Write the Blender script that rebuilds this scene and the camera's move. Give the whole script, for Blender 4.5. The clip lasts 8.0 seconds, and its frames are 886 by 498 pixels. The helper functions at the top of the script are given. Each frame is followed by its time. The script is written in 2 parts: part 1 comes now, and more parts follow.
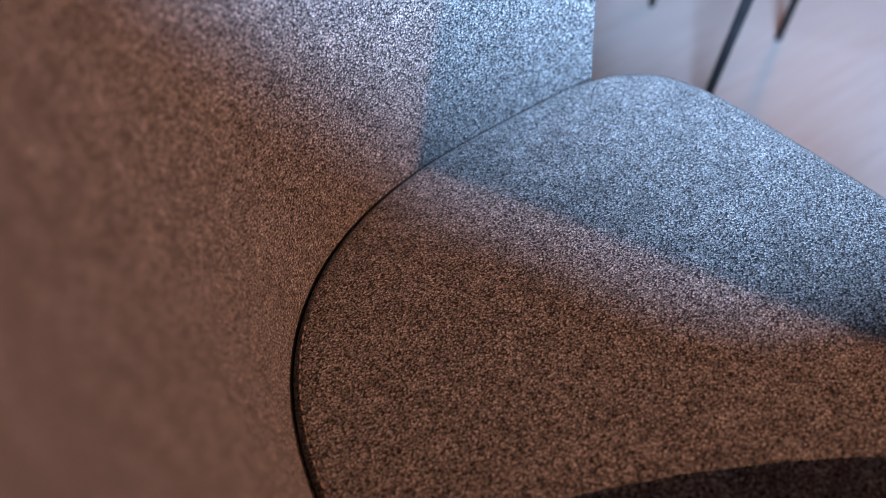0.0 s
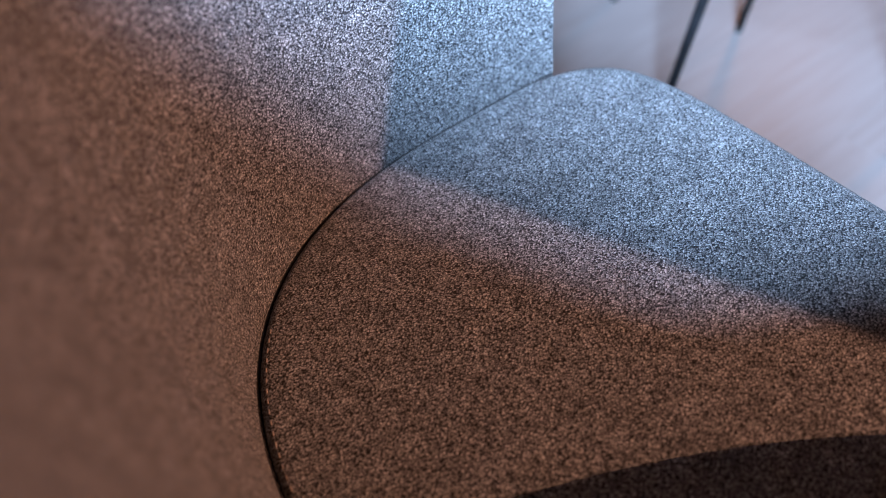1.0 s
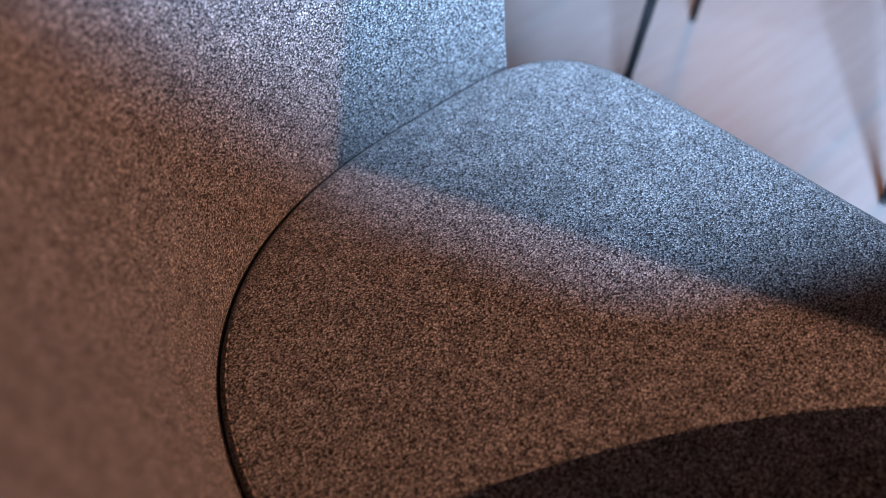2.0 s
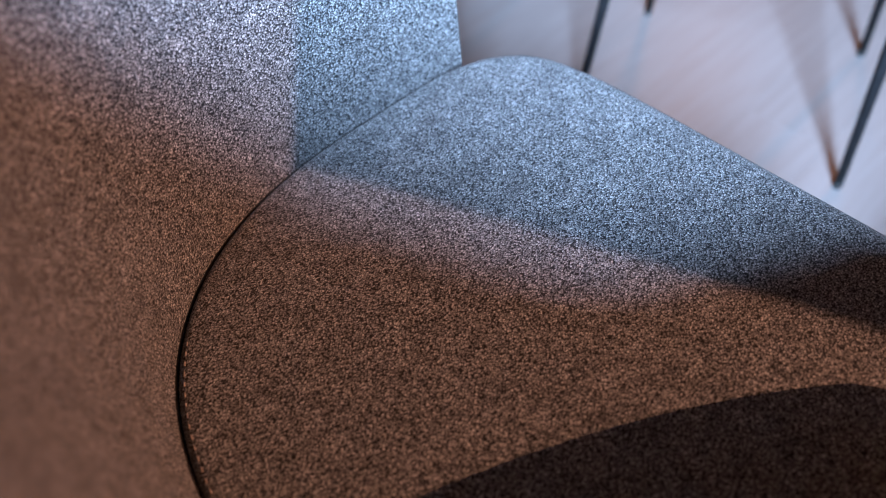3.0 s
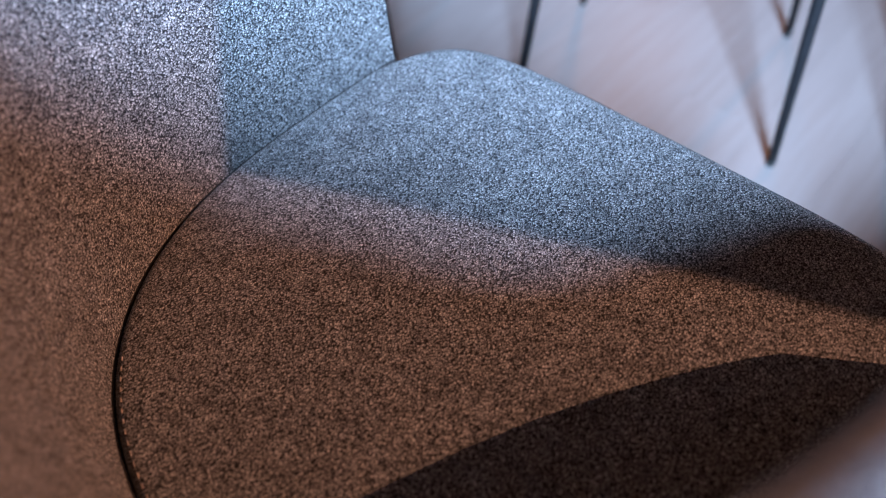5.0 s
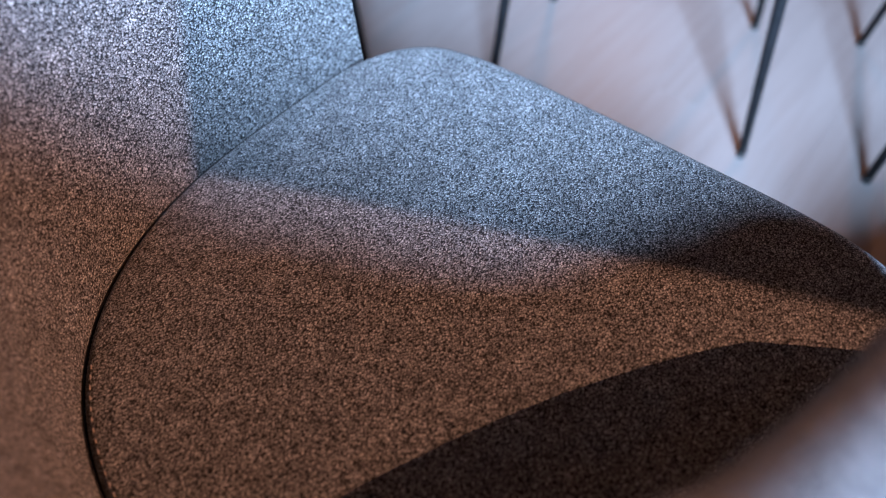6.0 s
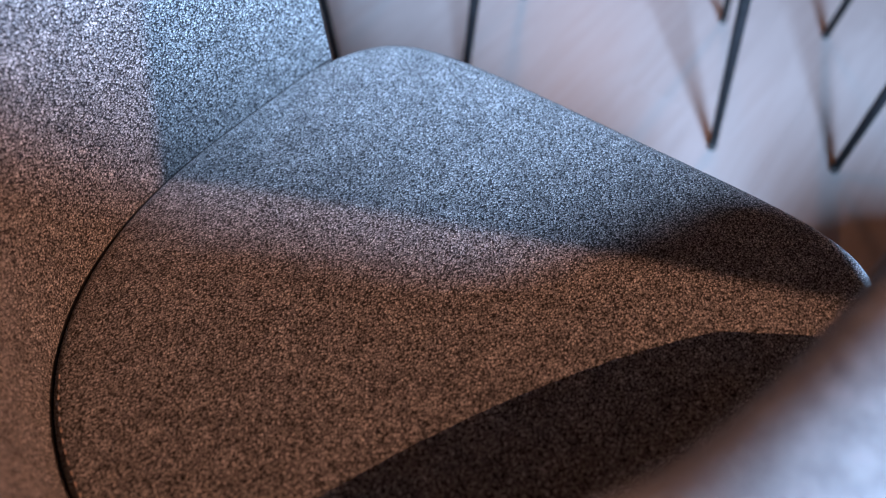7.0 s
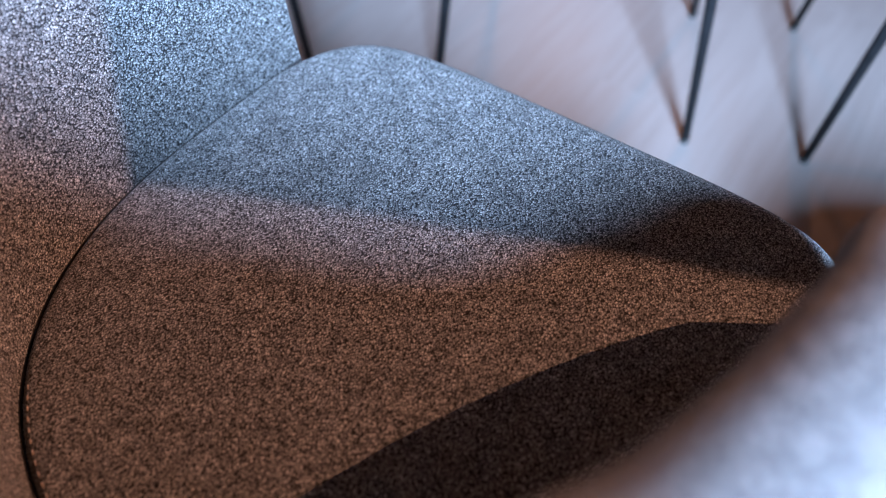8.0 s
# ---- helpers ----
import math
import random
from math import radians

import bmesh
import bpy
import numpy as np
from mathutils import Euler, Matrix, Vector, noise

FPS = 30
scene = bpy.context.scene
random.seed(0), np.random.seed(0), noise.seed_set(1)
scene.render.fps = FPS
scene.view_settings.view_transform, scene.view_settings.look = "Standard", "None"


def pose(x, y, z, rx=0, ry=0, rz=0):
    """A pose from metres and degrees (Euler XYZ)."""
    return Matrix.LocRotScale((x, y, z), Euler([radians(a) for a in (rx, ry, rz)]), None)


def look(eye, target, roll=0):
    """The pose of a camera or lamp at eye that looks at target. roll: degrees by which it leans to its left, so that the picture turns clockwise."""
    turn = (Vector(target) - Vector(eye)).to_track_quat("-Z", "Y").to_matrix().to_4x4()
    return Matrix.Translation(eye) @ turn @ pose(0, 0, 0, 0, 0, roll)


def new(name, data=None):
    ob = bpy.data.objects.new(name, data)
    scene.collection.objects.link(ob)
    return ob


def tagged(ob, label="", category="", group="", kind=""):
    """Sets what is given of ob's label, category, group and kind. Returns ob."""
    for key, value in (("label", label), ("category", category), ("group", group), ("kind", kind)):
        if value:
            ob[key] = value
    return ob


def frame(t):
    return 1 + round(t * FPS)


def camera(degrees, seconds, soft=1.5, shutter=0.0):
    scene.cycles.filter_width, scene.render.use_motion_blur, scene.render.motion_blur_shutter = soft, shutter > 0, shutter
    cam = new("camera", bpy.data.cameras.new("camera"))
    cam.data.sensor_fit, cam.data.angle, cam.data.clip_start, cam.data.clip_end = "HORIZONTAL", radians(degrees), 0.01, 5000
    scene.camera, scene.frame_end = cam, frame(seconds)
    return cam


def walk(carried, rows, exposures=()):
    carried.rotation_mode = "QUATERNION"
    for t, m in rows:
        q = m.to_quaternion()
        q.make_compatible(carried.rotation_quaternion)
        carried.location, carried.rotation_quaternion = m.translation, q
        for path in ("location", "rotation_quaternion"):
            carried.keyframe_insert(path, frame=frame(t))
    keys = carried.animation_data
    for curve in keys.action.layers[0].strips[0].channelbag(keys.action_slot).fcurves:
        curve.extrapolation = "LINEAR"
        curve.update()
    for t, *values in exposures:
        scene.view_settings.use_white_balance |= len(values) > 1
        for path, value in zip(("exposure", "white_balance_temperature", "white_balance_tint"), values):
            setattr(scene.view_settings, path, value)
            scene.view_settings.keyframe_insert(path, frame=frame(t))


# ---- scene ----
cam = camera(66.3, 8.0, soft=0.5)
METRES, EYE, TILT, LEAN, TURN = 0.07, 0.909, -50.03, 5.13, 0.0
ROWS = [
    (0.0, 0.0, 0.0, 0.0, 0.0, 0.0, -0.0),
    (0.5, 0.0602, 0.0002, -0.0044, -0.89, -0.04, 0.82),
    (1.0, 0.1338, 0.0008, -0.0098, -2.0, -0.16, 1.84),
    (1.5, 0.2103, -0.0008, -0.0177, -3.17, -0.36, 2.89),
    (3.0, 0.4487, -0.0091, -0.0564, -6.81, -0.83, 6.18),
    (3.5, 0.5066, -0.0145, -0.0673, -7.74, -0.96, 7.0),
    (4.0, 0.5659, -0.0202, -0.0793, -8.7, -1.18, 7.83),
    (4.5, 0.6201, -0.0274, -0.0899, -9.58, -1.38, 8.58),
    (6.0, 0.7791, -0.0513, -0.1224, -12.15, -2.06, 10.78),
    (6.5, 0.8262, -0.0601, -0.1348, -12.94, -2.25, 11.44),
    (7.0, 0.8798, -0.0708, -0.1506, -13.87, -2.49, 12.19),
    (7.5, 0.9255, -0.0802, -0.1648, -14.68, -2.7, 12.85),
    (8.0, 0.9742, -0.0917, -0.18, -15.54, -2.95, 13.55),
]
walk(cam, [(t, pose(0, 0, EYE, TILT, LEAN, TURN) @ pose(METRES * x, METRES * y, METRES * z, 90 + pitch, roll, yaw)) for t, x, y, z, yaw, pitch, roll in ROWS])
cam.data.dof.use_dof = True
cam.data.dof.focus_distance = 0.565
cam.data.dof.aperture_fstop = 2.5

# ---- light ----
# The room's own axes are those of the nearest chair: x to its front, y to its left.
CX, CY, FACE = 0.18, 0.29, 33.9
ROOM = pose(CX, CY, 0, 0, 0, FACE)


def place(lx, ly, z=0.0):
    """A point given in the room's axes."""
    return ROOM @ Vector((lx, ly, z))


world = bpy.data.worlds.new("evening_sky")
scene.world = world
world.use_nodes = True
sky = world.node_tree.nodes.new("ShaderNodeTexSky")
sky.sky_type, sky.sun_disc = "NISHITA", False
sky.sun_elevation, sky.sun_rotation = radians(12), radians(200)
back = world.node_tree.nodes["Background"]
back.inputs["Strength"].default_value = 0.13
world.node_tree.links.new(sky.outputs["Color"], back.inputs["Color"])
scene.view_settings.exposure = -0.08

# daylight falls in through a window in the wall behind the chair
WIN_X, WIN_Y0, WIN_Y1, WIN_Z0, WIN_Z1 = -1.50, -2.35, -0.80, 1.34, 3.20
DAY = (-1.72, -1.56, 2.31)
win = bpy.data.lights.new("window_daylight", "AREA")
win.shape, win.size, win.size_y = "RECTANGLE", 0.60, 1.10
win.spread = radians(82)
win.energy, win.color = 205, (0.41, 0.63, 1.0)
new("window_daylight", win).matrix_world = look(place(*DAY), place(0.45, 0.1, 0.9))

# unseen warm spots; the second is added to warm the far floor
LAMPS = [((1.771, -2.015, 2.494), (0.02, 0.20, 0.66), 490, 29, 1.0, 0.0035, (1.0, 0.455, 0.27)),
         ((3.4, 1.6, 2.35), (3.0, 1.4, 0), 90, 120, 0.3, 0.25, (1.0, 0.40, 0.16)),
         ((3.14, 0.41, 2.35), (2.4, 0.3, 0), 44, 120, 0.3, 0.04, (1.0, 0.40, 0.16))]
for at, aim, watts, cone, blend, size, tone in LAMPS:
    warm = bpy.data.lights.new("warm_spot", "SPOT")
    warm.energy, warm.color, warm.shadow_soft_size = watts, tone, size
    warm.spot_size, warm.spot_blend = radians(cone), blend
    new("warm_spot", warm).matrix_world = look(place(*at), place(*aim))


# ---- materials ----
def material(name, base, rough=0.6, metal=0.0):
    m = bpy.data.materials.new(name)
    m.use_nodes = True
    b = m.node_tree.nodes["Principled BSDF"]
    b.inputs["Base Color"].default_value = (*base, 1)
    b.inputs["Roughness"].default_value = rough
    b.inputs["Metallic"].default_value = metal
    return m, m.node_tree.nodes, m.node_tree.links, b


def ramp(nodes, stops):
    r = nodes.new("ShaderNodeValToRGB")
    while len(r.color_ramp.elements) < len(stops):
        r.color_ramp.elements.new(0.5)
    for e, (p, c) in zip(r.color_ramp.elements, stops):
        e.position, e.color = p, (*c, 1)
    return r


def fabric_material(name, tint=(1, 1, 1)):
    m, nodes, links, b = material(name, (0.2, 0.2, 0.2), 0.95)
    b.inputs["Sheen Weight"].default_value = 0.15
    b.inputs["Sheen Roughness"].default_value = 0.5
    b.inputs["Specular IOR Level"].default_value = 0.06
    co = nodes.new("ShaderNodeTexCoord")
    warp = nodes.new("ShaderNodeTexNoise")
    warp.inputs["Scale"].default_value = 260
    warp.inputs["Detail"].default_value = 2
    links.new(co.outputs["Object"], warp.inputs["Vector"])
    mixv = nodes.new("ShaderNodeMixRGB")
    mixv.blend_type = "LINEAR_LIGHT"
    mixv.inputs[0].default_value = 0.0016
    links.new(co.outputs["Object"], mixv.inputs[1])
    links.new(warp.outputs["Color"], mixv.inputs[2])
    # yarn knots in slanting rows
    turn = nodes.new("ShaderNodeMapping")
    turn.inputs["Rotation"].default_value = (0.45, 0.3, 0.75)
    turn.inputs["Scale"].default_value = (0.82, 1.2, 1.0)
    links.new(mixv.outputs[0], turn.inputs["Vector"])
    knots = nodes.new("ShaderNodeTexVoronoi")
    knots.inputs["Scale"].default_value = 650
    knots.inputs["Randomness"].default_value = 0.88
    links.new(turn.outputs[0], knots.inputs["Vector"])
    pick = nodes.new("ShaderNodeSeparateColor")
    links.new(knots.outputs["Color"], pick.inputs[0])
    yarn = ramp(nodes, [(0.0, (0.13, 0.13, 0.134)), (0.5, (0.24, 0.24, 0.24)), (0.82, (0.36, 0.358, 0.353)), (1.0, (0.56, 0.553, 0.543))])
    links.new(pick.outputs[0], yarn.inputs["Fac"])
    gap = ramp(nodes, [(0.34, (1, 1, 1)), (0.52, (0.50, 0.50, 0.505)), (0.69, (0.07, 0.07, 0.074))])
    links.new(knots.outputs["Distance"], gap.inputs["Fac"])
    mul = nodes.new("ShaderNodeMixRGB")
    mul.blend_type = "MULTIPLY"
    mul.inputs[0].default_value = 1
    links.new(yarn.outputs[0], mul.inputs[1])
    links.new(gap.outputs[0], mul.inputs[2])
    # slight unevenness of the dye
    blot = nodes.new("ShaderNodeTexNoise")
    blot.inputs["Scale"].default_value = 45
    blot.inputs["Detail"].default_value = 3
    links.new(co.outputs["Object"], blot.inputs["Vector"])
    tone = ramp(nodes, [(0.3, tuple(0.78 * c for c in tint)), (0.7, tuple(1.15 * c for c in tint))])
    links.new(blot.outputs["Fac"], tone.inputs["Fac"])
    mul2 = nodes.new("ShaderNodeMixRGB")
    mul2.blend_type = "MULTIPLY"
    mul2.inputs[0].default_value = 1
    links.new(mul.outputs[0], mul2.inputs[1])
    links.new(tone.outputs[0], mul2.inputs[2])
    links.new(mul2.outputs[0], b.inputs["Base Color"])
    bump = nodes.new("ShaderNodeBump")
    bump.inputs["Strength"].default_value = 0.5
    bump.inputs["Distance"].default_value = 0.0016
    bump.invert = True
    links.new(knots.outputs["Distance"], bump.inputs["Height"])
    # soft dents of the padding
    dent = nodes.new("ShaderNodeTexNoise")
    dent.inputs["Scale"].default_value = 22
    dent.inputs["Detail"].default_value = 2
    links.new(co.outputs["Object"], dent.inputs["Vector"])
    soft_bump = nodes.new("ShaderNodeBump")
    soft_bump.inputs["Strength"].default_value = 0.5
    soft_bump.inputs["Distance"].default_value = 0.006
    links.new(dent.outputs["Fac"], soft_bump.inputs["Height"])
    links.new(soft_bump.outputs[0], bump.inputs["Normal"])
    links.new(bump.outputs[0], b.inputs["Normal"])
    return m


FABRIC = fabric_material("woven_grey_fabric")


def plain_material(name, c1, c2, rough, scale, metal=0.0, bump=0.0):
    m, nodes, links, b = material(name, c1, rough, metal)
    co = nodes.new("ShaderNodeTexCoord")
    n = nodes.new("ShaderNodeTexNoise")
    n.inputs["Scale"].default_value = scale
    n.inputs["Detail"].default_value = 6
    links.new(co.outputs["Object"], n.inputs["Vector"])
    r = ramp(nodes, [(0.3, c1), (0.7, c2)])
    links.new(n.outputs["Fac"], r.inputs["Fac"])
    links.new(r.outputs[0], b.inputs["Base Color"])
    if bump:
        k = nodes.new("ShaderNodeBump")
        k.inputs["Strength"].default_value = bump
        k.inputs["Distance"].default_value = 0.002
        links.new(n.outputs["Fac"], k.inputs["Height"])
        links.new(k.outputs[0], b.inputs["Normal"])
    return m


THREAD = plain_material("dark_thread", (0.018, 0.017, 0.018), (0.04, 0.037, 0.036), 0.9, 600)
STITCH = plain_material("brown_thread", (0.24, 0.19, 0.16), (0.34, 0.28, 0.24), 0.8, 500)
BLACK_METAL = plain_material("black_metal", (0.010, 0.010, 0.011), (0.02, 0.02, 0.022), 0.6, 60, 0.0)
BLACK_METAL.node_tree.nodes["Principled BSDF"].inputs["Specular IOR Level"].default_value = 0.2
RUBBER = plain_material("black_rubber", (0.015, 0.014, 0.013), (0.03, 0.028, 0.026), 0.8, 90)
PAINT = plain_material("wall_paint", (0.085, 0.087, 0.093), (0.11, 0.112, 0.12), 0.8, 3, 0, 0.1)
WHITE = plain_material("white_paint", (0.10, 0.098, 0.095), (0.13, 0.127, 0.12), 0.5, 4)


def wood_material():
    m, nodes, links, b = material("oak_floor", (0.4, 0.3, 0.2), 0.3)
    co = nodes.new("ShaderNodeTexCoord")
    mp = nodes.new("ShaderNodeMapping")
    mp.inputs["Scale"].default_value = (1.2, 14, 1)
    links.new(co.outputs["Object"], mp.inputs["Vector"])
    info = nodes.new("ShaderNodeObjectInfo")
    n = nodes.new("ShaderNodeTexNoise")
    n.noise_dimensions = "4D"
    n.inputs["Scale"].default_value = 4
    n.inputs["Detail"].default_value = 8
    n.inputs["Distortion"].default_value = 0.6
    links.new(mp.outputs[0], n.inputs["Vector"])
    ten = nodes.new("ShaderNodeMath")
    ten.operation = "MULTIPLY"
    ten.inputs[1].default_value = 40
    links.new(info.outputs["Random"], ten.inputs[0])
    links.new(ten.outputs[0], n.inputs["W"])
    r = ramp(nodes, [(0.25, (0.240, 0.208, 0.192)), (0.55, (0.275, 0.240, 0.222)), (0.8, (0.300, 0.264, 0.246))])
    links.new(n.outputs["Fac"], r.inputs["Fac"])
    hue = nodes.new("ShaderNodeHueSaturation")
    val = nodes.new("ShaderNodeMapRange")
    val.inputs["To Min"].default_value, val.inputs["To Max"].default_value = 0.98, 1.02
    links.new(info.outputs["Random"], val.inputs["Value"])
    links.new(val.outputs[0], hue.inputs["Value"])
    links.new(r.outputs[0], hue.inputs["Color"])
    links.new(hue.outputs[0], b.inputs["Base Color"])
    rr = nodes.new("ShaderNodeMapRange")
    rr.inputs["To Min"].default_value, rr.inputs["To Max"].default_value = 0.36, 0.46
    links.new(n.outputs["Fac"], rr.inputs["Value"])
    links.new(rr.outputs[0], b.inputs["Roughness"])
    return m


OAK = wood_material()


# ---- building helpers ----
def part(name, bm, mat, parent=None, label="", smooth=True):
    me = bpy.data.meshes.new(name)
    bmesh.ops.recalc_face_normals(bm, faces=bm.faces)
    bm.to_mesh(me)
    bm.free()
    me.materials.append(mat)
    if smooth:
        me.polygons.foreach_set("use_smooth", [True] * len(me.polygons))
    ob = new(name, me)
    if parent:
        ob.parent = parent
    if label:
        ob["label"] = label
    return ob


def box(bm, x0, x1, y0, y1, z0, z1):
    v = bmesh.ops.create_cube(bm, size=1)["verts"]
    for q in v:
        q.co = Vector(((x0 + x1) / 2 + q.co.x * (x1 - x0), (y0 + y1) / 2 + q.co.y * (y1 - y0), (z0 + z1) / 2 + q.co.z * (z1 - z0)))
    return v


def room_box(name, mat, *b, bevel=0.0):
    bm = bmesh.new()
    box(bm, *b)
    if bevel:
        bmesh.ops.bevel(bm, geom=bm.edges[:], offset=bevel, segments=3, affect="EDGES")
    ob = part(name, bm, mat, smooth=False)
    ob.matrix_world = ROOM
    return ob


def grid_faces(bm, rows, close_u=False):
    for i in range(len(rows) - 1):
        a, b = rows[i], rows[i + 1]
        n = len(a)
        for j in range(n if close_u else n - 1):
            k = (j + 1) % n
            bm.faces.new((a[j], a[k], b[k], b[j]))


def tube(bm, pts, radii, seg=16):
    """A round bar through pts, with closed ends."""
    rows = []
    for i, (p, r) in enumerate(zip(pts, radii)):
        d = (Vector(pts[min(i + 1, len(pts) - 1)]) - Vector(pts[max(i - 1, 0)])).normalized()
        a = d.orthogonal().normalized()
        b = d.cross(a)
        rows.append([bm.verts.new(Vector(p) + r * (math.cos(2 * math.pi * k / seg) * a + math.sin(2 * math.pi * k / seg) * b)) for k in range(seg)])
    grid_faces(bm, rows, True)
    bm.faces.new(rows[0])
    bm.faces.new(rows[-1])


# ---- the room ----
X0, X1, Y0, Y1, TOP = WIN_X, 5.5, -3.0, 3.0, 3.5
for nm, b in (("wall_west_sill", (X0 - 0.3, X0, Y0, Y1, 0, WIN_Z0)), ("wall_west_head", (X0 - 0.3, X0, Y0, Y1, WIN_Z1, TOP)),
              ("wall_west_right", (X0 - 0.3, X0, Y0, WIN_Y0, WIN_Z0, WIN_Z1)), ("wall_west_left", (X0 - 0.3, X0, WIN_Y1, Y1, WIN_Z0, WIN_Z1)),
              ("wall_east", (X1, X1 + 0.3, Y0, Y1, 0, TOP)), ("wall_south", (X0 - 0.3, X1 + 0.3, Y0 - 0.3, Y0, 0, TOP)), ("wall_north", (X0 - 0.3, X1 + 0.3, Y1, Y1 + 0.3, 0, TOP))):
    tagged(room_box(nm, PAINT, *b), "plain charcoal painted room wall", "wall", kind="structure")
tagged(room_box("ceiling", WHITE, X0 - 0.3, X1 + 0.3, Y0 - 0.3, Y1 + 0.3, TOP, TOP + 0.2), "plain dark grey painted ceiling", "ceiling", kind="structure")
# an added free-standing panel, out of view, whose top edge cuts off the lamp's light
BLOCKER = pose(*place(1.23, -1.35), 0, 0, FACE + 22.4)
bm = bmesh.new()
box(bm, 0, 0.12, -0.30, 0.75, 0, 1.9)
bmesh.ops.bevel(bm, geom=[e for e in bm.edges if e.verts[0].co.z > 1 or e.verts[1].co.z > 1], offset=0.003, segments=2, affect="EDGES")
blocker = tagged(part("light_blocker", bm, PAINT, smooth=False), "added unseen head-high charcoal panel that blocks lamp light", "wall", kind="structure")
blocker.matrix_world = BLOCKER

# ---- the upholstered tub chair ----
SEAT_Z, HALF_W, HALF_R, BACK_D, FRONT_D = 0.46, 0.307, 0.274, 0.330, 0.219
WALL_T, WALL_H, ARM_RUN, RISE = 0.064, 0.322, 0.603, 0.075
FLARE, TUCK = 0.28, 1.32


def outline(a, grow=0.0):
    """The seat's outline: a in turns from the front, to the left, to the back."""
    c, s = math.cos(a), math.sin(a)
    d, n = (FRONT_D, 5.2 if s > 0 else 6.0) if c > 0 else (BACK_D, 2.5)
    x = (d + grow) * math.copysign(abs(c) ** (2 / n), c)
    half = HALF_W if s > 0 else HALF_R
    y = (half + grow) * math.copysign(abs(s) ** (2 / n), s)
    if c > 0:
        x += 0.028 * y * x / FRONT_D
    return x, y


def even_outline(n, grow=0.0):
    """n points at even steps along the outline."""
    pts = [Vector(outline(2 * math.pi * i / 2000, grow)) for i in range(2000)]
    acc = [0.0]
    for i in range(2000):
        acc.append(acc[-1] + (pts[(i + 1) % 2000] - pts[i]).length)
    out, k = [], 0
    for j in range(n):
        want = acc[-1] * j / n
        while acc[k + 1] < want:
            k += 1
        f = (want - acc[k]) / max(acc[k + 1] - acc[k], 1e-9)
        out.append(pts[k].lerp(pts[(k + 1) % 2000], f))
    return out


def inward(pts, i):
    d = pts[(i + 1) % len(pts)] - pts[i - 1]
    return Vector((-d.y, d.x)).normalized()


def shell_path(n):
    """The foot line of the shell's inner face from the left front end round the back to the right front end."""
    pts = [p for p in even_outline(1600)]
    keep = [p for p in pts if p.x < (0.133 if p.y > 0 else 0.118)]
    keep.sort(key=lambda p: math.atan2(p.y, p.x) % (2 * math.pi))
    acc = [0.0]
    for a, b in zip(keep, keep[1:]):
        acc.append(acc[-1] + (b - a).length)
    out, k = [], 0
    for j in range(n):
        u = j / (n - 1)
        u = 0.5 - 0.5 * math.cos(math.pi * u)
        want = acc[-1] * u
        while k < len(acc) - 2 and acc[k + 1] < want:
            k += 1
        f = (want - acc[k]) / max(acc[k + 1] - acc[k], 1e-9)
        out.append((keep[k].lerp(keep[k + 1], f), want, acc[-1] - want))
    return out


def wall_height(s):
    """The shell's height at s along it from the front end."""
    k = min(s / ARM_RUN, 1.0)
    u = max(0.0, min(1.0, (s - 0.30) / 0.20))
    return math.hypot(0.06, WALL_H * (1 - (1 - k) ** 2) ** 0.5) + RISE * u * u * (3 - 2 * u)


def wall_point(p, h):
    """The inner face over the foot point p, h over the seat: flared, but drawn in on the right arm."""
    u = max(0.0, min(1.0, -p.y / 0.18))
    tuck = TUCK * u * u * (3 - 2 * u)
    return Vector((p.x * (1 + FLARE * h), p.y * (1 + (FLARE - tuck) * h), SEAT_Z + h))


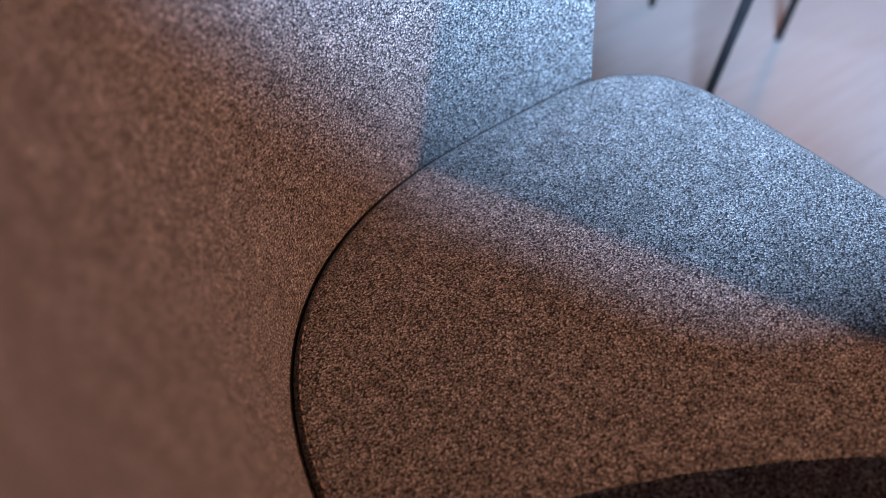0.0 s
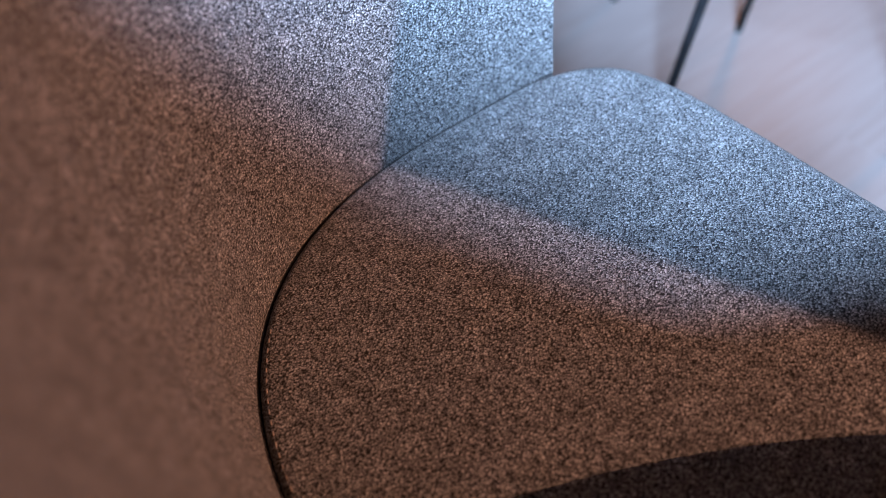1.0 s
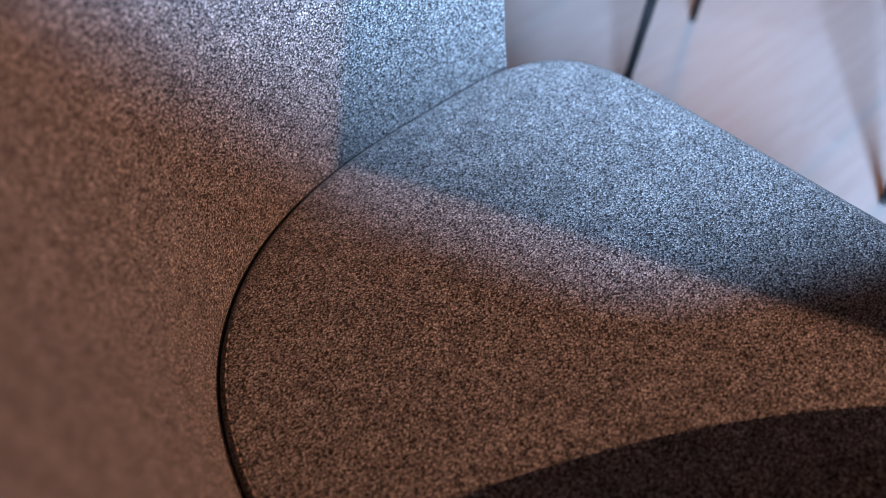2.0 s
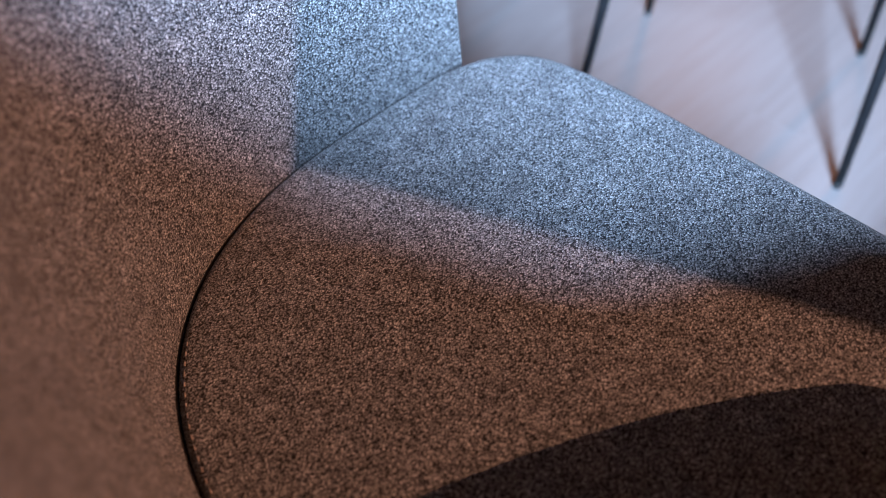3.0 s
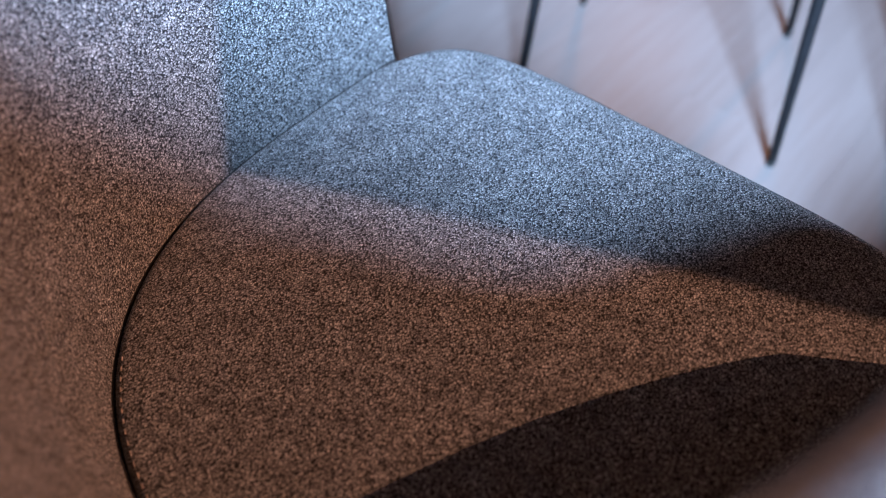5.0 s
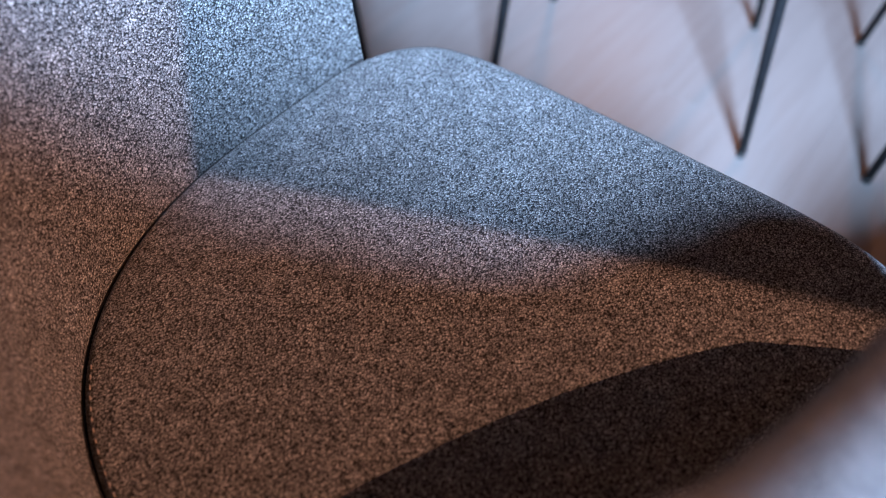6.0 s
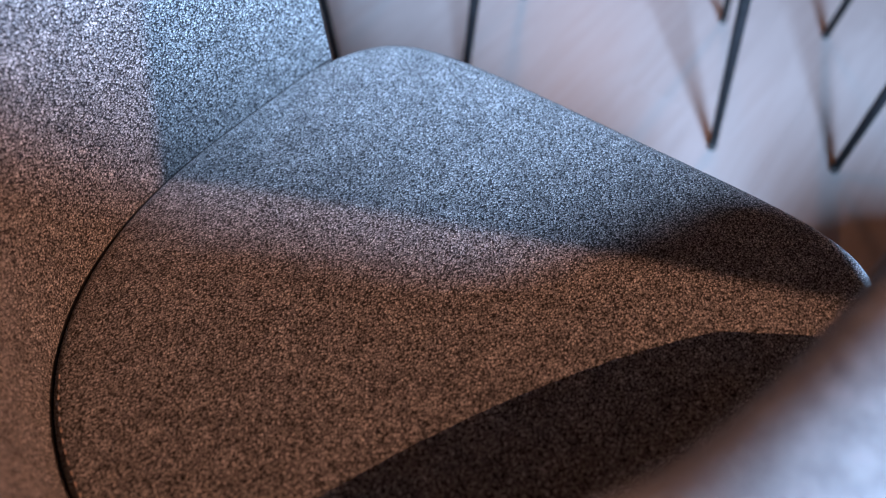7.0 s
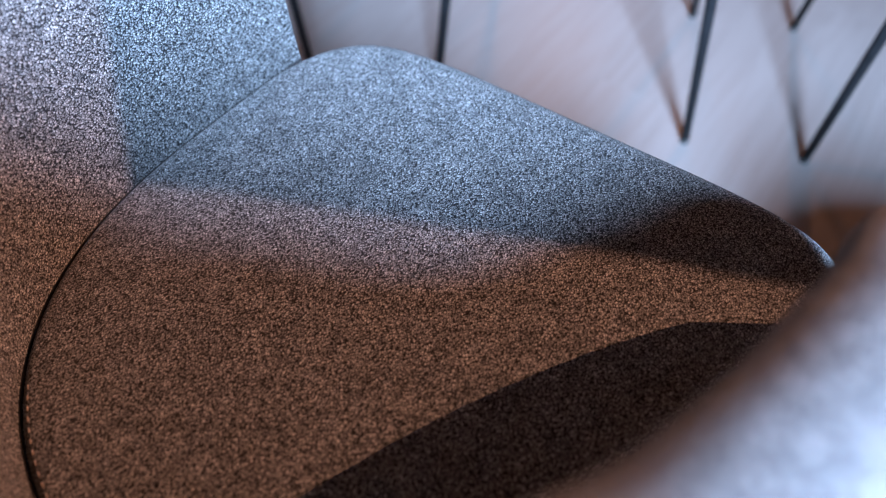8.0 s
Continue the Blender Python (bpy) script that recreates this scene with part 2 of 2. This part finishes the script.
def build_chair():
    chair = new("tub_chair")
    # seat cushion
    N = 200
    rim = even_outline(N, -0.0022)
    ins = [inward(rim, i) for i in range(N)]
    bm = bmesh.new()
    rows = []
    prof = [(0.012, -0.085), (0.002, -0.075), (0.0, -0.055), (0.0, -0.03)]
    for k in range(1, 9):
        a = k / 8 * math.pi / 2
        prof.append((1 - math.cos(a), math.sin(a)))
    for j, (o, z) in enumerate(prof):
        ring = []
        for i in range(N):
            front = max(0.0, min(1.0, (rim[i].x - 0.10) / 0.08))
            r = 0.014 + 0.018 * front
            if j < 4:
                q = rim[i] + ins[i] * o
                ring.append(bm.verts.new((q.x, q.y, SEAT_Z + min(z, -r))))
            else:
                q = rim[i] + ins[i] * (r * o)
                ring.append(bm.verts.new((q.x, q.y, SEAT_Z - r + r * z)))
        rows.append(ring)
    last = [v.co.copy() for v in rows[-1]]
    mid = Vector((-0.06, 0.0, SEAT_Z))
    M = 30
    for j in range(1, M):
        f = j / M
        ring = []
        for i in range(N):
            q = last[i].lerp(mid, f)
            dome = 0.005 * (1 - (1 - f) ** 2.2)
            ring.append(bm.verts.new((q.x, q.y, SEAT_Z + dome)))
        rows.append(ring)
    grid_faces(bm, rows, True)
    bm.faces.new(rows[0])
    bm.faces.new(rows[-1])
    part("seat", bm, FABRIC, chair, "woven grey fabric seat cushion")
    # shell: back and arms in one padded wall
    n = 220
    path = shell_path(n)
    foot = [p for p, _, _ in path]
    bm = bmesh.new()
    rows = []
    for i, (p, s0, s1) in enumerate(path):
        s = min(s0 + 0.012, s1 + 0.015)
        H = wall_height(s)
        T = WALL_T * (0.2 + 0.8 * min(1.0, s / 0.18) ** 1.5)
        d = foot[min(i + 1, n - 1)] - foot[max(i - 1, 0)]
        out = Vector((d.y, -d.x, 0)).normalized()
        if out.x * p.x + out.y * p.y < 0:
            out = -out
        ring = []
        R = T / 2
        for k in range(22):
            h = -0.085 + (H - R * 0.9 + 0.085) * k / 21
            ring.append(wall_point(p, h))
        top = wall_point(p, H - R * 0.9)
        for k in range(1, 12):
            a = math.pi * k / 12
            ring.append(top + out * (R - R * math.cos(a)) + Vector((0, 0, R * 0.9 * math.sin(a))))
        for k in range(22):
            h = H - R * 0.9 - (H - R * 0.9 + 0.10) * k / 21
            ring.append(wall_point(p, h) + out * T)
        rows.append([bm.verts.new(q) for q in ring])
    grid_faces(bm, rows, True)
    bm.faces.new(rows[0])
    bm.faces.new(rows[-1])
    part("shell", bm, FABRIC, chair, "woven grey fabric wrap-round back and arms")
    # dark piping in the groove between seat and shell
    bm = bmesh.new()
    groove = [Vector((p.x, p.y, SEAT_Z - 0.009)) + Vector((-p.x, -p.y, 0)).normalized() * 0.001 for p in foot[3:-3:2]]
    tube(bm, groove, [0.0016] * len(groove), 8)
    part("piping", bm, THREAD, chair, "dark piping in the groove round the seat")
    # topstitching just inside the cushion's back edge
    bm = bmesh.new()
    line = even_outline(420, -0.0095)
    for i in range(0, 420, 2):
        p, q = line[i], line[(i + 1) % 420]
        if p.x > -0.05 or p.y > 0.20:
            continue
        d = (q - p) * 0.38
        z = SEAT_Z - 0.0012
        tube(bm, [(p.x, p.y, z - 0.001), (p.x + d.x * 0.4, p.y + d.y * 0.4, z + 0.0004), (q.x - d.x * 0.4, q.y - d.y * 0.4, z + 0.0004), (q.x, q.y, z - 0.001)], [0.0003, 0.0007, 0.0007, 0.0003], 6)
    part("topstitching", bm, STITCH, chair, "line of brown stitches along the cushion edge")
    # loose fibres along the cushion's front and side edge
    bm = bmesh.new()
    rnd = random.Random(5)
    edge = even_outline(2400, -0.004)
    tufts = [rnd.randrange(2400) for _ in range(14)]
    for k in range(900):
        i = rnd.randrange(2400) if k < 780 else (tufts[k % 14] + rnd.randint(-3, 3)) % 2400
        p = edge[i]
        if p.x < 0.10:
            continue
        out = -inward(edge, i)
        length = rnd.uniform(0.001, 0.0028) if k < 780 else rnd.uniform(0.002, 0.006)
        r = 0.014 + 0.018 * max(0.0, min(1.0, (p.x - 0.10) / 0.08))
        a0 = Vector((p.x, p.y, SEAT_Z - r + math.sqrt(r * r - (r - 0.0018) ** 2) - 0.0006))
        d = (Vector((out.x, out.y, rnd.uniform(0.1, 1.4))) + Vector((rnd.uniform(-0.7, 0.7), rnd.uniform(-0.7, 0.7), 0))).normalized()
        bend = Vector((rnd.uniform(-1, 1), rnd.uniform(-1, 1), rnd.uniform(-0.6, 0.6))) * length * 0.4
        tube(bm, [a0, a0 + d * length * 0.5 + bend * 0.3, a0 + d * length + bend], [0.00012, 0.0001, 0.00006], 3)
    part("fibres", bm, FABRIC, chair, "loose grey fibres on the cushion edge")
    # under frame
    bm = bmesh.new()
    box(bm, -0.22, 0.14, -0.22, 0.22, SEAT_Z - 0.115, SEAT_Z - 0.086)
    bmesh.ops.bevel(bm, geom=bm.edges[:], offset=0.008, segments=2, affect="EDGES")
    part("under_frame", bm, BLACK_METAL, chair)
    for sx, sy in ((1, 1), (1, -1), (-1, 1), (-1, -1)):
        bm = bmesh.new()
        tube(bm, [(sx * 0.205 - 0.03, sy * 0.2225, 0.012), (sx * 0.16 - 0.03, sy * 0.17, SEAT_Z - 0.10)], [0.0065, 0.011])
        leg = part("leg", bm, BLACK_METAL, chair, "slim black metal leg")
        bm = bmesh.new()
        tube(bm, [(sx * 0.2062 - 0.03, sy * 0.2238, 0.0), (sx * 0.205 - 0.03, sy * 0.2225, 0.013)], [0.007, 0.0075])
        part("rubber_foot", bm, RUBBER, leg)
    return chair


chair = build_chair()
tagged(chair, "grey woven fabric tub chair with black metal legs", "chair", "chairs in the room")
chair.matrix_world = ROOM


def build_stool(w, d, spread):
    """A tall stool with four raked black legs, w and d apart at the floor."""
    stool = new("bar_stool")
    H = 0.70
    bm = bmesh.new()
    rows = []
    for r, z in ((0.10, H - 0.03), (0.165, H - 0.026), (0.18, H - 0.008), (0.176, H + 0.012), (0.16, H + 0.022), (0.08, H + 0.018)):
        rows.append([bm.verts.new((r * math.cos(2 * math.pi * k / 40), r * math.sin(2 * math.pi * k / 40), z)) for k in range(40)])
    grid_faces(bm, rows, True)
    bm.faces.new(rows[0])
    bm.faces.new(rows[-1])
    part("seat", bm, FABRIC, stool, "round grey fabric seat pad")
    corners = []
    for x, y in ((w / 2, d / 2), (-w / 2, d / 2), (-w / 2 - spread, -d / 2), (w / 2, -d / 2)):
        foot, head = Vector((x, y, 0.012)), Vector((x * 0.72, y * 0.72, H - 0.02))
        bm = bmesh.new()
        tube(bm, [foot, head], [0.0075, 0.0115])
        leg = part("leg", bm, BLACK_METAL, stool, "slim black metal leg")
        bm = bmesh.new()
        tube(bm, [foot + Vector((0, 0, -0.012)), foot], [0.0075, 0.0085])
        part("rubber_foot", bm, RUBBER, leg)
        corners.append(foot.lerp(head, 0.55))
    for i in range(4):
        bm = bmesh.new()
        tube(bm, [corners[i], corners[(i + 1) % 4]], [0.006, 0.006], 10)
        part("foot_rail", bm, BLACK_METAL, stool)
    return stool


SHIFT = Vector((0.534, -0.381, 0))
MIDDLE = Vector((0.722, 1.013, 0))
ROW = Matrix.Translation(MIDDLE) @ pose(0, 0, 0, 0, 0, -35.0)
for k, spread in ((-1.13, 0.037), (0, 0.037), (1, 0.0)):
    stool = tagged(build_stool(0.445, 0.41, spread), "tall stool with slim black metal legs on the floor", "stool", "stools in a row")
    stool.matrix_world = Matrix.Translation(SHIFT * k) @ ROW


def build_shadow_caster(r, h):
    """A round padded footstool shape on a dark plinth, added as a shadow caster."""
    shadow_caster = new("footstool")
    bm = bmesh.new()
    rows = []
    for k in range(15):
        a = -math.pi / 2 + math.pi * k / 14
        rr = r - 0.05 + 0.05 * math.cos(a)
        z = (h + 0.05) / 2 + ((h - 0.05) / 2) * math.sin(a)
        rows.append([bm.verts.new((rr * math.cos(2 * math.pi * j / 48), rr * math.sin(2 * math.pi * j / 48), z)) for j in range(48)])
    grid_faces(bm, rows, True)
    bm.faces.new(rows[0])
    bm.faces.new(rows[-1])
    part("cushion", bm, FABRIC, shadow_caster)
    bm = bmesh.new()
    tube(bm, [(0, 0, 0), (0, 0, 0.056)], [r - 0.06, r - 0.06], 40)
    part("plinth", bm, BLACK_METAL, shadow_caster, "low black plinth")
    return shadow_caster


# added out of view, only to throw its shadow on the floor
shadow_caster = tagged(build_shadow_caster(0.22, 0.40), "added unseen footstool shape that casts a shadow on the floor", "footstool")
shadow_caster.matrix_world = ROOM @ Matrix.Translation((0.27, -0.54, 0))

# ---- window, lamps ----
window = tagged(new("window_1"), "high dark framed window in the wall", "window", kind="structure")
window.matrix_world = ROOM
for y in (WIN_Y0, WIN_Y1 - 0.05):
    bm = bmesh.new()
    box(bm, WIN_X - 0.12, WIN_X - 0.06, y, y + 0.05, WIN_Z0 + 0.05, WIN_Z1 - 0.05)
    part("window_frame", bm, WHITE, window, smooth=False)
for z in (WIN_Z0, WIN_Z1 - 0.05):
    bm = bmesh.new()
    box(bm, WIN_X - 0.12, WIN_X - 0.06, WIN_Y0, WIN_Y1, z, z + 0.05)
    part("window_frame", bm, WHITE, window, smooth=False)

# ---- floor boards ----
floor = room_box("floor", plain_material("dark_subfloor", (0.06, 0.045, 0.035), (0.09, 0.07, 0.05), 0.9, 5), X0 - 0.3, X1 + 0.3, Y0 - 0.3, Y1 + 0.3, -0.2, -0.004)
tagged(floor, "pale oak board floor with a satin sheen", "floor", kind="structure")
BOARD_W, BOARD_L = 0.16, 1.9
bm = bmesh.new()
box(bm, 0, BOARD_L - 0.0004, 0, BOARD_W - 0.0004, -0.02, 0.0)
bmesh.ops.bevel(bm, geom=[e for e in bm.edges if all(v.co.z > -0.01 for v in e.verts)], offset=0.0002, segments=1, affect="EDGES")
board_mesh = bpy.data.meshes.new("floor_board")
bm.to_mesh(board_mesh)
bm.free()
board_mesh.materials.append(OAK)
for r in range(-18, 19):
    for q in range(-1, 4):
        x = X0 - 0.28 + (q + (r * 0.37) % 1.0) * BOARD_L
        x0, x1 = max(x, X0 - 0.28), min(x + BOARD_L, X1 + 0.28)
        if x1 - x0 < 0.05:
            continue
        ob = new("floor_board", board_mesh)
        ob.parent = floor
        ob.location = (x0, r * BOARD_W - 0.08, 0)
        ob.scale = ((x1 - x0) / BOARD_L, 1, 1)
